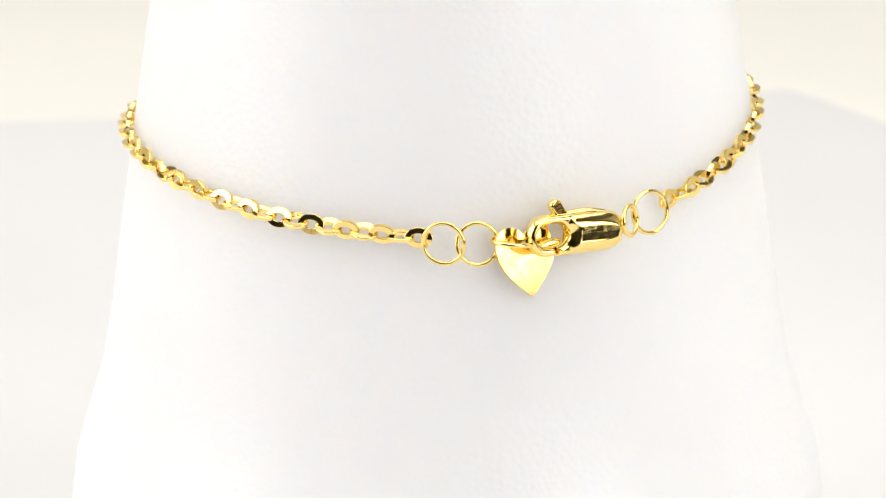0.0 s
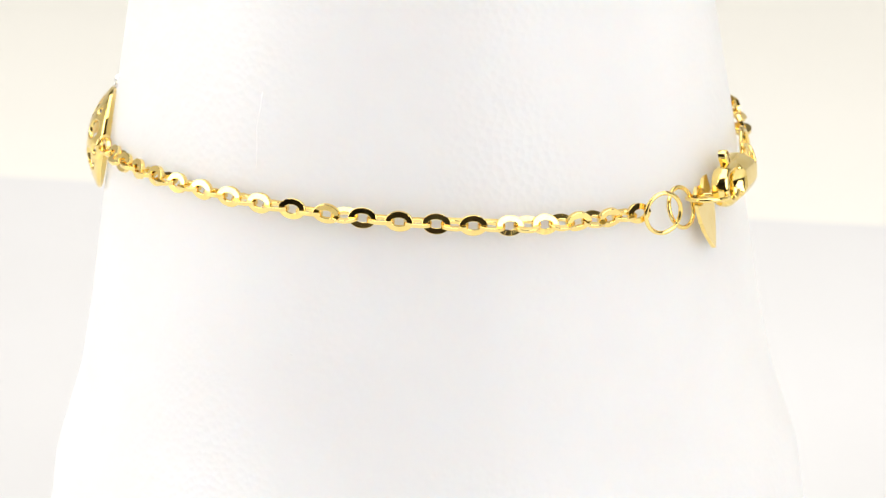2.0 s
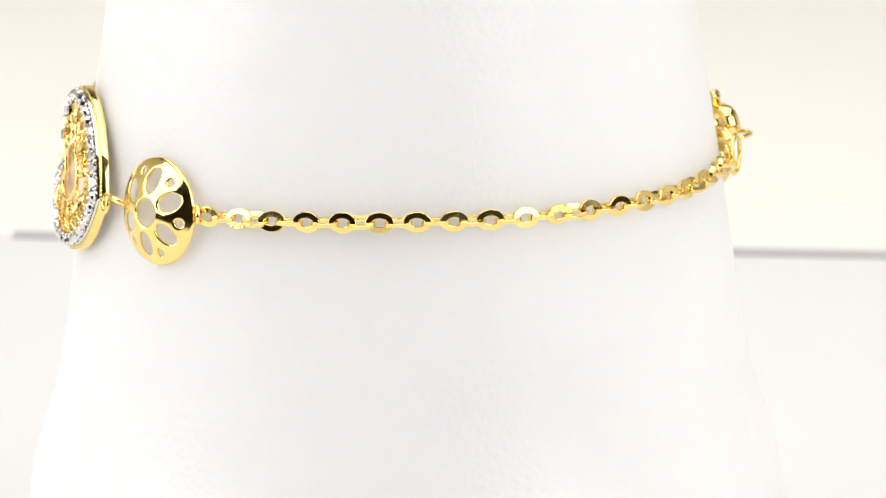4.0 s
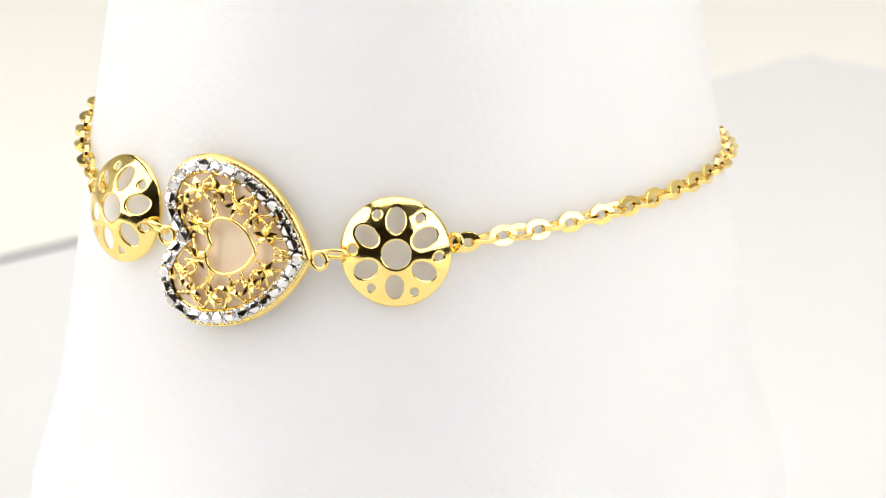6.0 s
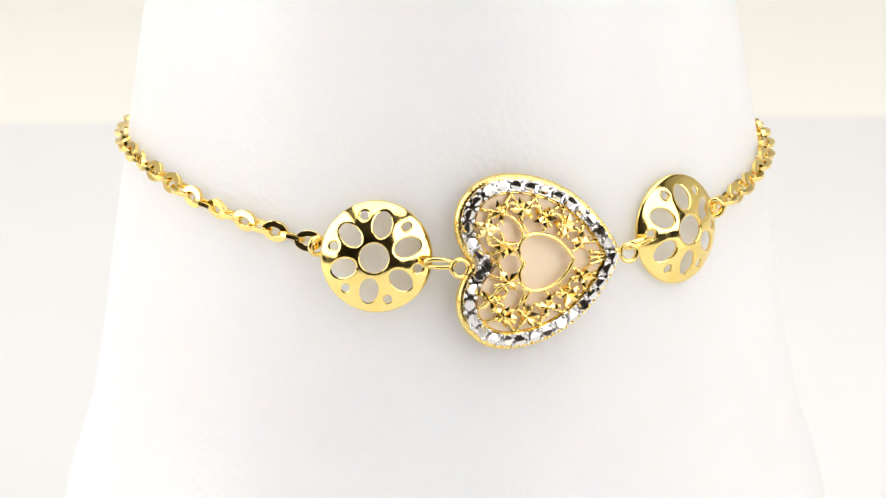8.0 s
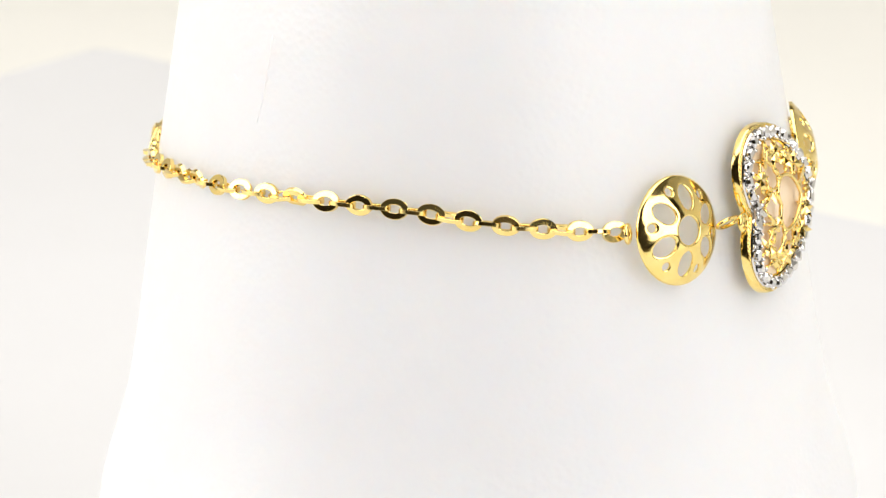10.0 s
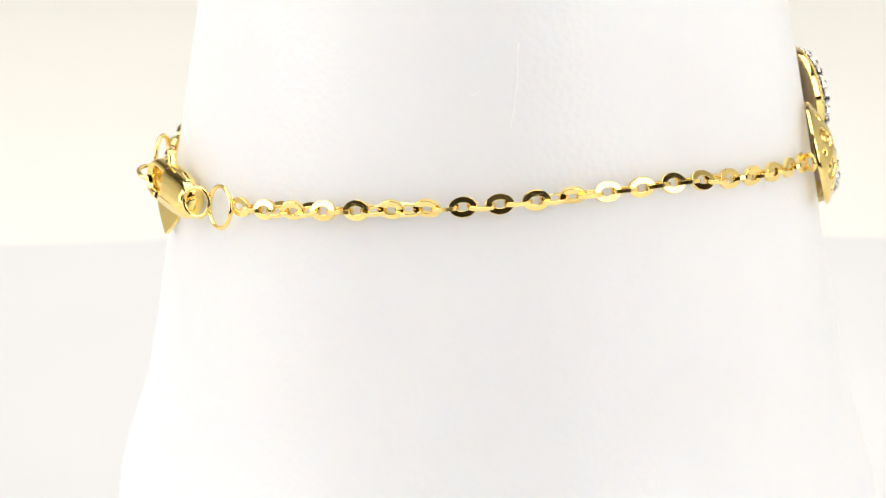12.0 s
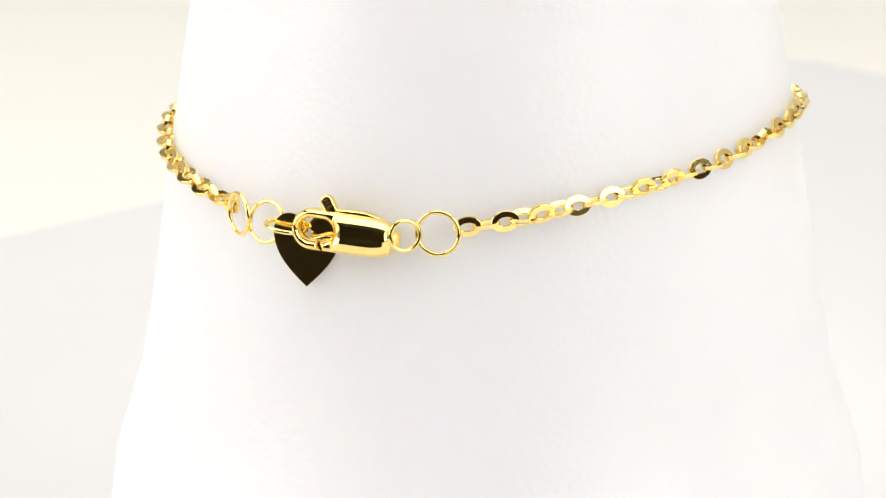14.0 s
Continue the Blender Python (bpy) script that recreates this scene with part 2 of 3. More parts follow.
for pts, w in ((((25.3, -3.2, 19.9), (25.8, -3.5, 16.9), (26.3, -3.3, 13.7)), 0.05),
               (((-25.2, -0.35, 25.5), (-25.8, -0.05, 22.0), (-26.3, 0.64, 18.3)), 0.05),
               (((-25.1, 3.7, 21.6), (-25.2, 3.3, 21.3), (-25.25, 2.8, 21.7)), 0.045),
               (((28.1, 1.0, -1.4), (28.1, 1.15, -1.5), (28.1, 1.3, -1.55)), 0.035),
               (((24.4, -17.3, 5.0), (24.4, -17.3, 4.7), (24.5, -17.3, 4.4)), 0.03)):
    part("scuff", mesh_from("scuff", *scuff(pts, w), SCUFF), stand, None, "short pale scuff in the leatherette")

# ---------------------------------------------------------------- the bracelet
bracelet = tagged(new("bracelet"), "gold chain bracelet with a filigree heart, draped round the white stand", "bracelet")
bracelet.location = (0, 0, H)

# chain
LINK_A, LINK_B, HOLE_A, HOLE_B = 1.17, 0.86, 0.66, 0.36


def link_mesh():
    seg, t = 28, 0.15
    prof = [(0.0, -t), (0.06, -t - 0.02), (0.94, -t - 0.02), (1.0, -t), (1.0, t), (0.94, t + 0.02), (0.06, t + 0.02), (0.0, t)]
    verts, faces, n = [], [], 8
    for k in range(seg):
        w = 2 * math.pi * k / seg
        for s, z in prof:
            verts.append(((HOLE_A + s * (LINK_A - HOLE_A)) * math.cos(w), (HOLE_B + s * (LINK_B - HOLE_B)) * math.sin(w), z + 0.08 - 0.19 * (HOLE_B + s * (LINK_B - HOLE_B)) * abs(math.sin(w))))
    for k in range(seg):
        q = (k + 1) % seg
        for i in range(n):
            j = (i + 1) % n
            faces.append((k * n + i, q * n + i, q * n + j, k * n + j))
    return verts, faces


LINK = sharp(mesh_from("chain_link", *link_mesh(), CUT), 25)


def spline(table, x):
    """Smooth value from a sorted table of pairs."""
    xs, ys = [p[0] for p in table], [p[1] for p in table]
    if x <= xs[0]:
        return ys[0]
    for i in range(len(xs) - 1):
        if x <= xs[i + 1]:
            f = (x - xs[i]) / (xs[i + 1] - xs[i])
            m0 = (ys[i + 1] - ys[max(i - 1, 0)]) / (xs[i + 1] - xs[max(i - 1, 0)])
            k = min(i + 2, len(xs) - 1)
            m1 = (ys[k] - ys[i]) / (xs[k] - xs[i])
            h = xs[i + 1] - xs[i]
            return (ys[i] * (2 * f ** 3 - 3 * f * f + 1) + m0 * h * (f ** 3 - 2 * f * f + f) + ys[i + 1] * (3 * f * f - 2 * f ** 3) + m1 * h * (f ** 3 - f * f))
    return ys[-1]


EAST = [(43, 10.5), (49, 10.8), (56, 10.95), (62, 11.15), (70, 11.3), (81, 11.38), (90, 11.28), (100, 11.1), (112, 10.8), (125, 10.35), (138, 9.85), (150, 9.5), (163, 9.1)]
WEST = [(-152, 10.0), (-148, 10.25), (-140, 10.9), (-133, 11.4), (-121, 12.1), (-106, 12.7), (-93, 13.2), (-80, 13.42), (-70, 13.3), (-63, 12.9), (-56, 12.35), (-49, 11.9), (-43, 11.5), (-34, 10.9)]
# how far the links are rolled about the chain's line, along the stand's girth
ROLL_EAST = [(43, 2), (60, -4), (75, 3), (90, -3), (110, 4), (130, -2), (148, 6), (163, 10)]
ROLL_WEST = [(-152, 0), (-147, 0), (-142, 35), (-138, 30), (-134, 2), (-127, 0), (-122, 35), (-116, 30), (-110, 0), (-98, 2), (-92, 30), (-88, 20), (-84, 2), (-66, -4), (-52, 4), (-34, 0)]


def chain(table, roll, start, end, count, second):
    rng = random.Random(int(start) + 400)
    step = (end - start) / (count - 1)
    for k in range(count):
        a = start + step * k
        z, z1 = spline(table, a) - 0.22, spline(table, a + 0.5) - 0.22
        r = stand_radius(z) + spline([(-135, 0.55), (-118, 0.3), (-92, 0.3), (-80, 0.55)], a)
        slope = math.degrees(math.atan2(z1 - z, r * radians(0.5)))
        turn = spline(roll, a) + (second if k % 2 else 0) + rng.uniform(-15, 15)
        m = frame_at(a, z, r) @ pose(0, 0, 0, 0, 0, slope + rng.uniform(-3, 3)) @ pose(0, 0, 0, 0, rng.uniform(-6, 6), 0) @ pose(0, 0, 0, turn, 0, 0)
        part("chain_link", LINK, bracelet, m)


chain(EAST, ROLL_EAST, 43.6, 161.6, 39, 113)
chain(WEST, ROLL_WEST, -152.2, -34.0, 39, 99)

# pierced disc charms
DISC_R, DOME = 4.52, 1.6


def dome_lift(x, y):
    return DOME * (1 - (math.hypot(x, y) / DISC_R) ** 2)


def disc_inside(x, y):
    s = DISC_R - math.hypot(x, y)
    s = min(s, math.hypot(x + 0.1, y) - 1.2)
    for k in range(6):
        a = radians(24 + 60 * k)
        px, py = x - 2.72 * math.cos(a), y - 2.72 * math.sin(a)
        u, w = px * math.cos(a) + py * math.sin(a), -px * math.sin(a) + py * math.cos(a)
        s = min(s, (math.hypot(u / 1.05, w / 0.78) - 1) * 0.78)
        a = radians(51 + 60 * k)
        s = min(s, math.hypot(x - 3.5 * math.cos(a), y - 3.5 * math.sin(a)) - 0.36)
    return s


def disc_front(x, y):
    e = min(1, max(0, disc_inside(x, y)) / 0.12)
    return dome_lift(x, y) - 0.07 * (1 - e) ** 2


DISC = sharp(mesh_from("disc_charm", *plate(disc_inside, -4.7, 4.7, -4.7, 4.7, 0.1, disc_front, lambda x, y: dome_lift(x, y) - 0.28), GOLD), 50)
part("disc_charm", DISC, bracelet, frame_at(-22.1, 9.95, 28.4, spin=-4, lean=13, swing=8), "domed gold disc pierced with round and oval holes")
part("disc_charm", DISC, bracelet, frame_at(31.9, 9.7, 28.15, spin=184, swing=1), "domed gold disc pierced with round and oval holes")

# the heart, lying on its side with the tip along the chain


def bezier(p, n):
    out = []
    for i in range(n):
        t = i / n
        c = ((1 - t) ** 3, 3 * t * (1 - t) ** 2, 3 * t * t * (1 - t), t ** 3)
        out.append((sum(w * q[0] for w, q in zip(c, p)), sum(w * q[1] for w, q in zip(c, p))))
    return out


def half_heart(inset=0.0):
    """The upper half of the outline from notch to tip, drawn in by inset."""
    pts = bezier([(-5.5, 0), (-6.1, 0.6), (-6.85, 1.9), (-6.85, 3.2)], 20)
    pts += bezier([(-6.85, 3.2), (-6.85, 5.4), (-5.0, 7.1), (-2.7, 7.1)], 30)
    pts += bezier([(-2.7, 7.1), (1.6, 7.1), (5.2, 4.4), (7.05, 0)], 50) + [(7.05, 0)]
    out = []
    for i, (x, y) in enumerate(pts):
        a, b = pts[max(i - 1, 0)], pts[min(i + 1, len(pts) - 1)]
        dx, dy = b[0] - a[0], b[1] - a[1]
        n = math.hypot(dx, dy)
        q = (x + inset * dy / n, y - inset * dx / n)
        if q[1] > 0.02:
            out.append(q)
    first = (-5.5 + inset * 1.35, 0.0)
    out = [first] + out
    last = out[-1]
    out.append((last[0] + last[1] * 0.45, 0.0))
    return out


def resample(pts, n):
    acc = [0.0]
    for a, b in zip(pts, pts[1:]):
        acc.append(acc[-1] + math.dist(a, b))
    out, i = [], 0
    for k in range(n):
        s = acc[-1] * k / (n - 1)
        while i < len(acc) - 2 and acc[i + 1] < s:
            i += 1
        f = (s - acc[i]) / max(1e-9, acc[i + 1] - acc[i])
        out.append((pts[i][0] + f * (pts[i + 1][0] - pts[i][0]), pts[i][1] + f * (pts[i + 1][1] - pts[i][1])))
    return out


def heart_loop(inset, n=90):
    up = resample(half_heart(inset), n)
    return up + [(x, -y) for x, y in reversed(up[1:-1])]


def heart_lift(inset):
    return 0.35 + 1.65 * math.sqrt(max(0, 1 - (1 - min(inset / 5.5, 1)) ** 2))


def heart_band(section, n=90):
    loops = [[(x, y, w) for x, y in heart_loop(d, n)] for d, w in section]
    m, k = len(loops[0]), len(loops)
    verts = [p for loop in loops for p in loop]
    faces = []
    for i in range(k):
        j = (i + 1) % k
        for a in range(m):
            b = (a + 1) % m
            faces.append((i * m + a, i * m + b, j * m + b, j * m + a))
    return verts, faces


HEART_AT = frame_at(4.4, 9.35, 28.1, spin=-1.5, swing=1)
heart = part("heart_charm", sharp(mesh_from("heart_charm", *heart_band([(-0.05, -0.12), (-0.05, 0.3), (0.02, 0.46), (0.08, 0.54), (0.18, 0.58), (0.28, 0.6), (1.42, 1.02), (1.5, 0.95), (1.5, 0.6), (0.45, 0.05), (0.35, -0.12)]), GOLD), 40),
             bracelet, HEART_AT, "openwork gold heart edged with white gold beads")
part("bead_band", sharp(mesh_from("bead_band", *heart_band([(0.29, 0.64), (0.35, 0.80), (1.24, 1.16), (1.33, 1.08), (1.30, 1.03), (0.31, 0.61)]), WHITE_GOLD), 40), heart, None, "white gold band under the beads")

# milled rope along the rim
rim = heart_loop(0.13, 190)
part("rope_edge", mesh_from("rope_edge", *tube([(x, y, 0.56) for x, y in rim], 0.085, 5, True, bead=0.5), GOLD), heart, None, "fine milled gold rope along the rim")


def bead_mesh():
    """An oval bead cut with two broad faces that meet in a ridge."""
    verts, faces = [], []
    for r, z in ((1.0, 0.0), (0.97, 0.17)):
        for k in range(8):
            w = 2 * math.pi * (k + 0.5) / 8
            verts.append((0.50 * r * math.cos(w), 0.50 * r * math.sin(w), z))
    for k in range(8):
        w = 2 * math.pi * (k + 0.5) / 8
        x, y = 0.41 * math.cos(w), 0.41 * math.sin(w)
        verts.append((x, y, 0.42 - (0.14 if y > 0 else 0.6) * abs(y + 0.05)))
    verts += [(-0.41, -0.05, 0.42), (0.41, -0.05, 0.42)]
    for i in range(2):
        for k in range(8):
            q = (k + 1) % 8
            faces.append((i * 8 + k, i * 8 + q, (i + 1) * 8 + q, (i + 1) * 8 + k))
    faces += [(16, 17, 18, 19, 24, 25), (20, 21, 22, 23, 25, 24), (19, 20, 24), (23, 16, 25)]
    faces.append(tuple(range(8)))
    return verts, faces


BEAD = mesh_from("bead", *bead_mesh(), WHITE_GOLD, False)
GRAIN = mesh_from("grain", *merge([lathe([(0.2, 0), (0.19, 0.14), (0.12, 0.24), (0.02, 0.27)], 8)]), WHITE_GOLD)
mid = heart_loop(0.80, 400)
rng = random.Random(5)
length = sum(math.dist(a, b) for a, b in zip(mid, mid[1:] + mid[:1]))
BEADS = 34
marks, run, want = [], 0.0, 0.0
for a, b in zip(mid, mid[1:] + mid[:1]):
    run += math.dist(a, b)
    if run >= want and len(marks) < 2 * BEADS:
        marks.append((a, b))
        want += length / (2 * BEADS)
for k, (a, b) in enumerate(marks):
    ang = math.degrees(math.atan2(b[1] - a[1], b[0] - a[0]))
    if k % 2 == 0:
        part("bead", BEAD, heart, pose(a[0] * MM, a[1] * MM, 0.98 * MM, 0, 0, ang) @ pose(0, 0, 0, -5 + rng.uniform(-15, 15), rng.uniform(-15, 15), rng.uniform(-8, 8)))
    else:
        nx, ny = -(b[1] - a[1]), b[0] - a[0]
        n = math.hypot(nx, ny)
        for s, z in ((0.40, 0.88), (-0.40, 1.14)):
            part("grain", GRAIN, heart, pose((a[0] + s * nx / n) * MM, (a[1] + s * ny / n) * MM, z * MM))

# plate added in the open heart; its peach stands in for gold-bounced light


def bounce_plate():
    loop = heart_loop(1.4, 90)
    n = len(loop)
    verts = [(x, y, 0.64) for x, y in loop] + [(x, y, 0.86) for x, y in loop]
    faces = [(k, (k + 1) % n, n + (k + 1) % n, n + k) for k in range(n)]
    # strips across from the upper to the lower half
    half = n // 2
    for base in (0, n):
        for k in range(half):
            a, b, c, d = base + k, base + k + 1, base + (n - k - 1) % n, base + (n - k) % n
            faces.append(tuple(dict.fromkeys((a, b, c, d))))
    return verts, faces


part("bounce_plate", sharp(mesh_from("bounce_plate", *bounce_plate(), BOUNCE_TINT), 40), heart, None, "added plate behind the filigree, tinted for light bounced off gold")

# filigree: inner heart frame, cut flowers, roped wires


def inner_heart(scale_x, scale_y, cx, n=40):
    return [(cx + x * scale_x, y * scale_y) for x, y in heart_loop(0, n)]


IN = inner_heart(0.33, 0.325, 0.25)
part("inner_frame", mesh_from("inner_frame", *tube([(x, y, 1.62) for x, y in IN], 0.18, 8, True), GOLD), heart, None, "small gold heart frame in the middle")


def flower_mesh(petals=5, r=1.08):
    verts, faces = [(0, 0, 0.06)], []
    for k in range(petals):
        a = 2 * math.pi * k / petals
        n = len(verts)
        for d, s, z in ((0.5, 0.25, -0.06), (1.0, 0.0, -0.04), (0.5, -0.25, -0.1), (0.52, 0.0, 0.13), (0.45, 0.0, -0.26)):
            x, y = d * r, s * r * 1.15
            verts.append((x * math.cos(a) - y * math.sin(a), x * math.sin(a) + y * math.cos(a), z))
        faces += [(0, n, n + 3), (n, n + 1, n + 3), (n + 1, n + 2, n + 3), (n + 2, 0, n + 3), (0, n + 4, n), (n, n + 4, n + 1), (n + 1, n + 4, n + 2), (n + 2, n + 4, 0)]
    return verts, faces


FLOWER = mesh_from("flower", *flower_mesh(), CUT, False)
STAR = mesh_from("flower", *flower_mesh(4, 1.12), CUT, False)
UPPER = [(-4.55, 2.9), (-3.4, 4.2), (-1.5, 4.35), (0.25, 3.65), (2.0, 2.75), (3.3, 1.35), (-3.0, 1.35)]
SPOTS = UPPER + [(x + 0.1, -y - 0.05) for x, y in UPPER]
for k, (x, y) in enumerate(SPOTS):
    z = 1.4 + 0.32 * (1 - min(1, math.hypot(x, y) / 6))
    part("flower", STAR if k % 3 == 1 else FLOWER, heart, pose(x * MM, y * MM, z * MM, 0, 0, 17 * k) @ pose(0, 0, 0, rng.uniform(-30, 30), rng.uniform(-30, 30), 0))


def curl(x, y, z, turn, r, sweep=300):
    return [(x + r * math.cos(turn + radians(s)) * (1 - s / 900), y + r * math.sin(turn + radians(s)) * (1 - s / 900), z) for s in range(0, sweep, 20)]


def near(pts, x, y):
    return min(pts, key=lambda p: math.dist(p, (x, y)))


edge = heart_loop(1.45, 90)
for k, (x, y) in enumerate(SPOTS):
    z = 1.22 + 0.32 * (1 - min(1, math.hypot(x, y) / 6))
    ex, ey = near(edge, x, y)
    ix, iy = near(IN, x, y)
    # spokes to the bead band, either side of the flower, and one to the inner frame
    for s in (-0.55, 0.55):
        tx, ty = near(edge, x + s * (ey - y), y - s * (ex - x))
        tx, ty = near(edge, tx + s * 0.6 * (1 if y > 0 else -1), ty)
        pts = [(x + (tx - x) * f, y + (ty - y) * f, z + (0.92 - z) * f + 0.12 * math.sin(math.pi * f)) for f in (i / 8 for i in range(9))]
        part("spoke", mesh_from("spoke", *tube(pts, 0.15, 6, bead=0.45), GOLD), heart)
    if math.dist((x, y), (ix, iy)) < 3.2:
        bend = 0.35 if k % 2 else -0.35
        pts = []
        for i in range(11):
            f = i / 10
            w = math.sin(math.pi * f) * bend
            pts.append((x + (ix - x) * f - (iy - y) * w * 0.5, y + (iy - y) * f + (ix - x) * w * 0.5, z + (1.6 - z) * f))
        part("scroll_wire", mesh_from("scroll_wire", *tube(pts, 0.15, 6, bead=0.45), GOLD), heart)
for up in (UPPER, [(x + 0.1, -y - 0.05) for x, y in UPPER]):
    order = [up[6], up[0], up[1], up[2], up[3], up[4], up[5]]
    for (x0, y0), (x1, y1) in zip(order, order[1:]):
        mx, my = (x0 + x1) / 2, (y0 + y1) / 2
        d = math.atan2(y1 - y0, x1 - x0)
        r = math.dist((x0, y0), (x1, y1)) * 0.34
        part("scroll_wire", mesh_from("scroll_wire", *tube(curl(mx, my, 1.35, d, r), 0.15, 6, bead=0.45), GOLD), heart)
# fan of three short wires in the tip
for s in (-1, 0, 1):
    pts = [(4.0 + 1.35 * f, s * 0.55 * (1 - 0.55 * f), 1.3 - 0.2 * f) for f in (i / 6 for i in range(7))]
    part("scroll_wire", mesh_from("scroll_wire", *tube(pts, 0.15, 6, bead=0.45), GOLD), heart)

# loops and jump rings that join heart and discs
LOOP = mesh_from("jump_ring", *ring(0.70, 0.20), GOLD)
JOIN = mesh_from("jump_ring", *ring(0.66, 0.19, stretch=1.85), GOLD)
part("loop", LOOP, heart, pose(-6.55 * MM, -0.25 * MM, 0.3 * MM))
part("loop", LOOP, heart, pose(7.75 * MM, 0, 0.3 * MM))
part("jump_ring", JOIN, bracelet, frame_at(-11.8, 9.65, 28.95) @ pose(0, 0, 0, 52, 0, 0) @ pose(0, 0, 0, 0, 0, -8))
part("jump_ring", JOIN, bracelet, frame_at(21.9, 9.65, 28.9) @ pose(0, 0, 0, 58, 0, 0) @ pose(0, 0, 0, 0, 0, 8))
part("jump_ring", LOOP, bracelet, frame_at(-32.0, 10.5, 28.5, swing=50))
part("jump_ring", LOOP, bracelet, frame_at(41.7, 10.4, 28.3, swing=-50))

# clasp group: two rings, a joining ring, the lobster clasp, two rings
BIG = mesh_from("split_ring", *ring(1.72, 0.19, 56), GOLD)
WIDE = mesh_from("split_ring", *ring(1.76, 0.19, 56), GOLD)
SMALL = mesh_from("split_ring", *ring(1.25, 0.2, 40), GOLD)
part("split_ring", BIG, bracelet, frame_at(165.7, 8.7, 29.2, swing=-14, nod=7), "round gold wire ring")
part("split_ring", BIG, bracelet, frame_at(171.3, 8.45, 28.75, swing=4, nod=-9), "round gold wire ring")
part("split_ring", BIG, bracelet, frame_at(176.7, 8.75, 29.55, lean=0, spin=-7) @ pose(0, 0, 0, 84, 0, 0), "round gold wire ring")
part("split_ring", SMALL, bracelet, frame_at(-162.3, 9.17, 29.3, swing=30), "small gold wire ring")
part("split_ring", WIDE, bracelet, frame_at(-157.1, 9.25, 28.55, swing=-3), "round gold wire ring")


def clasp_inside(x, y):
    """Lobster clasp seen from its side: long rounded body that narrows to its tail, hook at -x with its eye open."""
    u = max(0.0, (x - 0.9) / 3.2)
    half = 1.76 - 0.08 * u - 0.5 * u ** 5
    if x < -2.85:
        body = 1.76 - math.hypot(x + 2.85, y)
    else:
        body = min(half - abs(y), (4.15 - x) * 1.3 + 0.25 * (1.2 - abs(y)))
    body = max(body, min(0.62 - abs(y - 0.1), 4.75 - x, x - 2))
    eye = math.hypot(max(abs(x + 2.42) - 0.5, 0), y - 0.02) - 0.9
    slit = abs(x + 2.05 + 0.35 * (y + 1.2)) - 0.05 if y < -0.6 else 1.0
    return min(body, eye, slit)


def pillow(x, y):
    d = max(0, clasp_inside(x, y))
    b = max(0.0, min(1.0, (x + 1.15 - 0.12 * y * y) / 0.5))
    b = b * b * (3 - 2 * b)
    w = 0.42 + 0.98 * b
    top = 0.78 + 0.57 * b - 0.1 * max(0.0, x / 4) ** 2
    f = 1 - min(1, d / w)
    return max(0.02, top * math.sqrt(max(0, 1 - f * f)) - 0.05 * b * max(0.0, y))


clasp = part("lobster_clasp", sharp(mesh_from("lobster_clasp", *plate(clasp_inside, -5, 5, -2, 2, 0.07, pillow, lambda x, y: -pillow(x, y)), GOLD), 60),
             bracelet, frame_at(-172.5, 8.9, 29.25, spin=-2.5, lean=8, swing=6.5), "polished gold lobster clasp")


def capsule(points, x, y, width):
    """How far inside a thick line a point lies."""
    best = 1e9
    for (ax, ay), (bx, by) in zip(points, points[1:]):
        dx, dy = bx - ax, by - ay
        f = max(0, min(1, ((x - ax) * dx + (y - ay) * dy) / (dx * dx + dy * dy)))
        best = min(best, math.hypot(x - ax - f * dx, y - ay - f * dy))
    return width - best


LEVER = [(-1.3, 1.55), (0, 1.64), (1.5, 1.68), (2.6, 1.46), (3.5, 0.85)]


def lever_inside(x, y):
    """Thumb lever: a strip along the body's top edge that ends in a broad round tongue."""
    return max(capsule(LEVER, x, y, 0.30), capsule([(-1.25, 1.55), (-1.8, 2.42)], x, y, 0.52))


lever = part("lever", sharp(mesh_from("lever", *plate(lever_inside, -2.8, 4.0, 0.4, 3.3, 0.07, lambda x, y: 0.30 - 0.12 * max(0, 1 - lever_inside(x, y) / 0.15) ** 2, lambda x, y: -0.45), GOLD), 40),
             clasp, None, "gold thumb lever with a hallmark stamp")
# thin raised letters; the recess is only put into their dark colour
text = bpy.data.curves.new("stamp", "FONT")
text.body, text.size, text.extrude, text.align_x, text.align_y = "916", 0.72 * MM, 0.02 * MM, "CENTER", "CENTER"
holder = new("stamp", text)
bpy.context.view_layer.update()
stamp = bpy.data.meshes.new_from_object(holder.evaluated_get(bpy.context.evaluated_depsgraph_get()))
bpy.data.objects.remove(holder)
stamp.materials.clear()
stamp.materials.append(RECESS_SHADE)
part("stamp", stamp, lever, pose(-1.72 * MM, 2.3 * MM, 0.31 * MM, 0, 0, -56))
gate = [(-3.05 + 0.2 * i, -1.2 + 0.45 * math.sin(i * 0.22), -0.75) for i in range(12)]
part("gate", mesh_from("gate", *tube(gate, 0.36, 10), GOLD), clasp, None, "gold spring gate inside the hook")


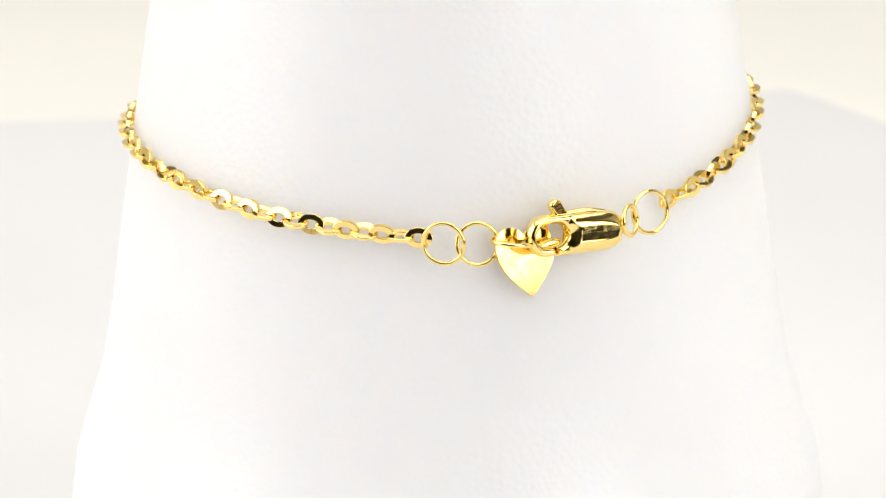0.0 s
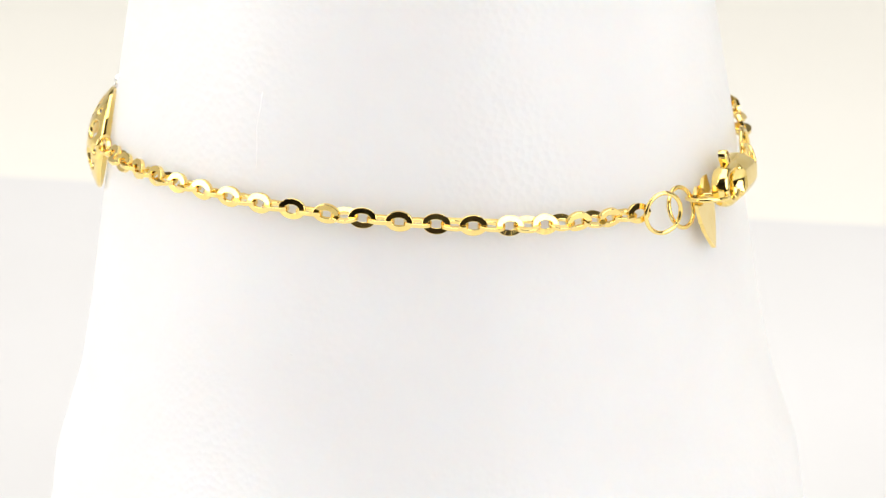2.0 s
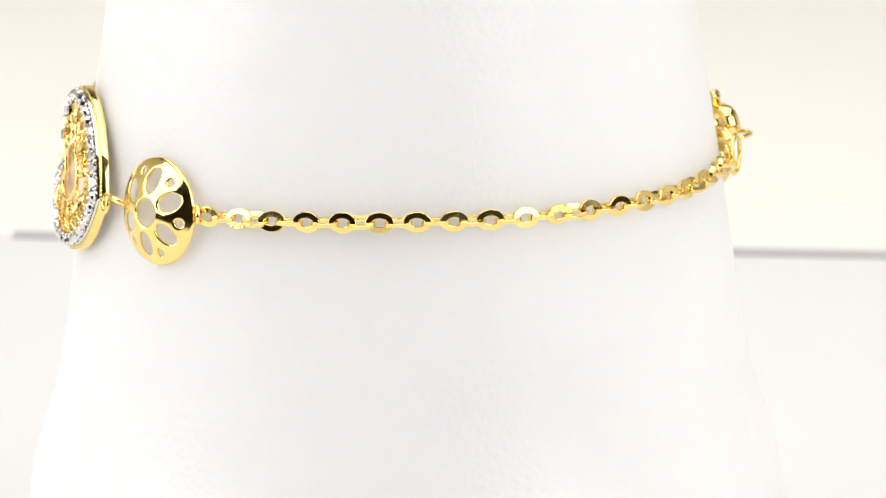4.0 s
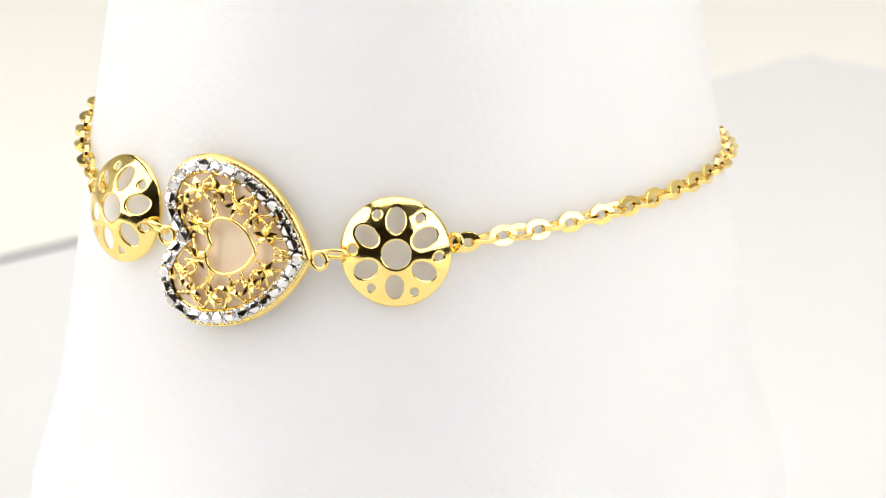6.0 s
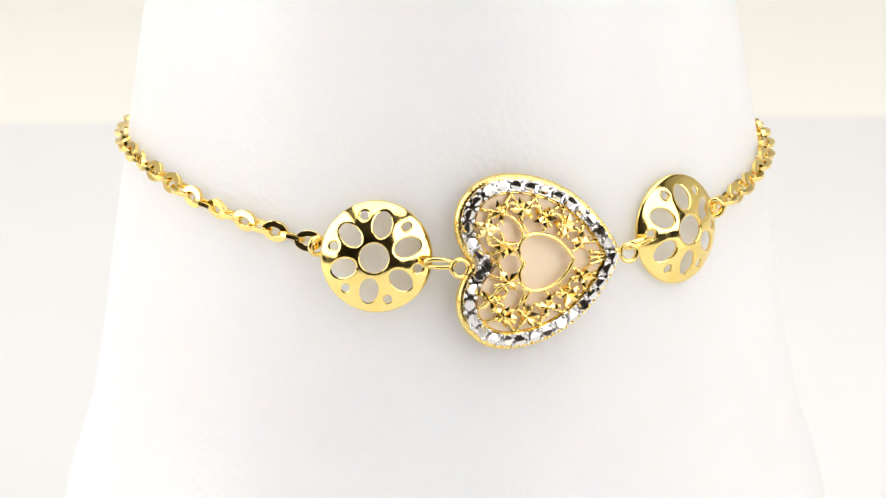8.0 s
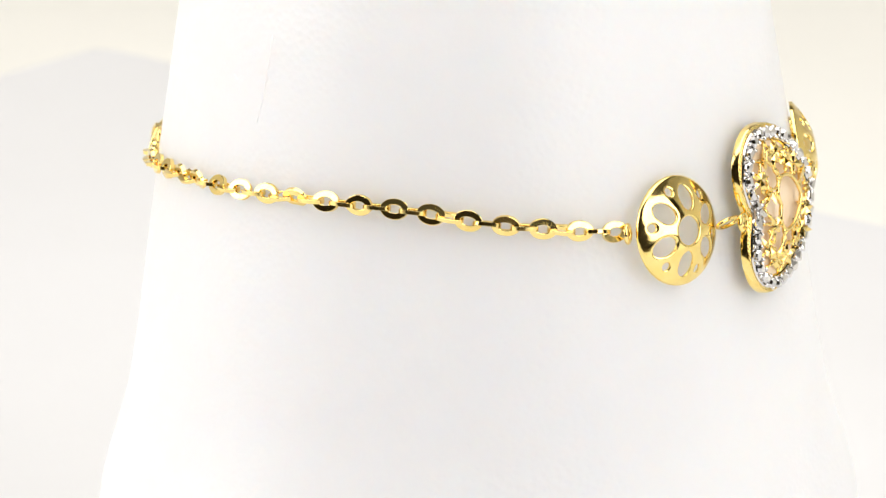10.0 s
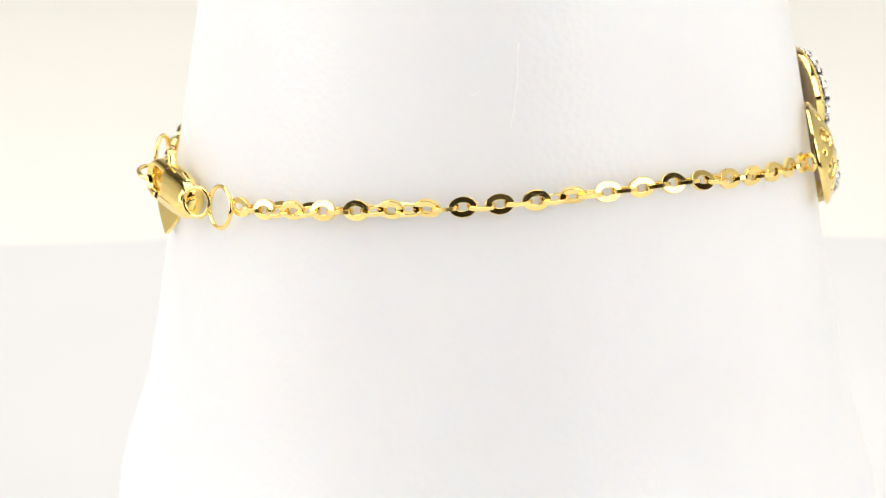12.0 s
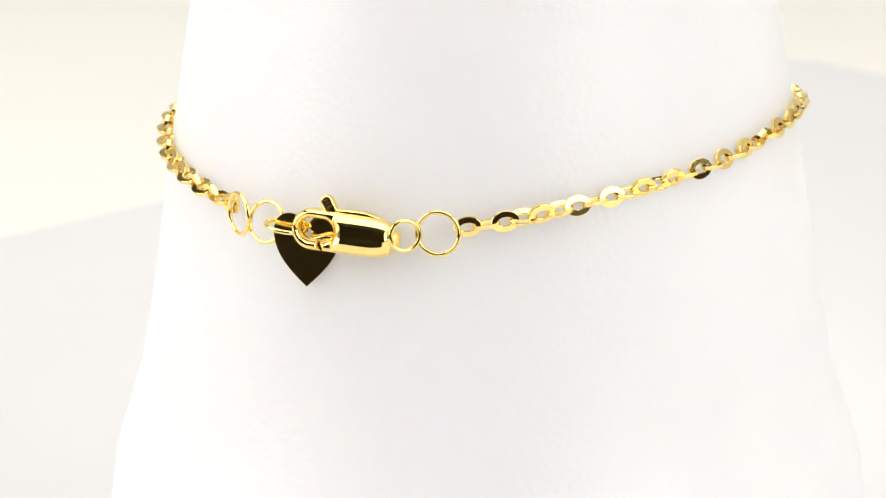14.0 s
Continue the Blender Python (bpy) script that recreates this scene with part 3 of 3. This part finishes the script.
def distance_in(points, x, y):
    """How far inside a closed outline a point lies; negative outside."""
    best, odd = 1e9, False
    for (ax, ay), (bx, by) in zip(points, points[1:] + points[:1]):
        dx, dy = bx - ax, by - ay
        f = max(0, min(1, ((x - ax) * dx + (y - ay) * dy) / (dx * dx + dy * dy)))
        best = min(best, math.hypot(x - ax - f * dx, y - ay - f * dy))
        if (ay > y) != (by > y) and x < ax + (y - ay) * dx / dy:
            odd = not odd
    return best if odd else -best


SIDE_OF_TAG = bezier([(0, 1.7), (0.3, 2.3), (0.9, 2.6), (1.35, 2.6)], 8) + bezier([(1.35, 2.6), (2.1, 2.6), (2.5, 1.9), (2.45, 1.1)], 8) + bezier([(2.45, 1.1), (2.4, -0.5), (1.35, -1.75), (0, -3.05)], 14) + [(0, -3.05)]
SIDE_OF_TAG = [(x * 1.18, y * 1.08) for x, y in SIDE_OF_TAG]
TAG = SIDE_OF_TAG + [(-x, y) for x, y in reversed(SIDE_OF_TAG[1:-1])]


def tag_inside(x, y):
    """A plain heart plate, tip down, with a small hole."""
    return min(distance_in(TAG, x, y), math.hypot(x, y - 1.2) - 0.4)


part("heart_tag", sharp(mesh_from("heart_tag", *plate(tag_inside, -3.1, 3.1, -3.7, 3.4, 0.12, lambda x, y: 0.16, lambda x, y: -0.16), GOLD), 40),
     bracelet, frame_at(179.6, 6.95, 28.6, spin=5, lean=11, swing=17), "plain polished gold heart tag hanging behind the clasp")

# ---------------------------------------------------------------- what turns
TURN = [(0, -166.05), (0.5, -154.95), (1, -143.88), (1.5, -132.85), (2, -121.94), (2.5, -111.09), (3, -100.24), (3.2, -95.84), (5.3,
        -48.83), (5.5, -44.35), (6, -33.17), (6.5, -22.11), (7, -11.1), (7.5, 0), (8, 11.24), (8.5, 22.59), (9, 34.06), (9.2, 38.66),
        (11.3, 86.89), (11.5, 91.42), (12, 102.63), (12.5, 113.91), (13, 125.37), (13.5, 136.97), (14, 148.63)]


def motions():
    for thing, z in ((turntable, 0), (card, H + LEVEL * MM), (stand, H + LEVEL * MM), (bracelet, H)):
        walk(thing, [(t, pose(0, 0, z, 0, 0, a)) for t, a in TURN])


motions()
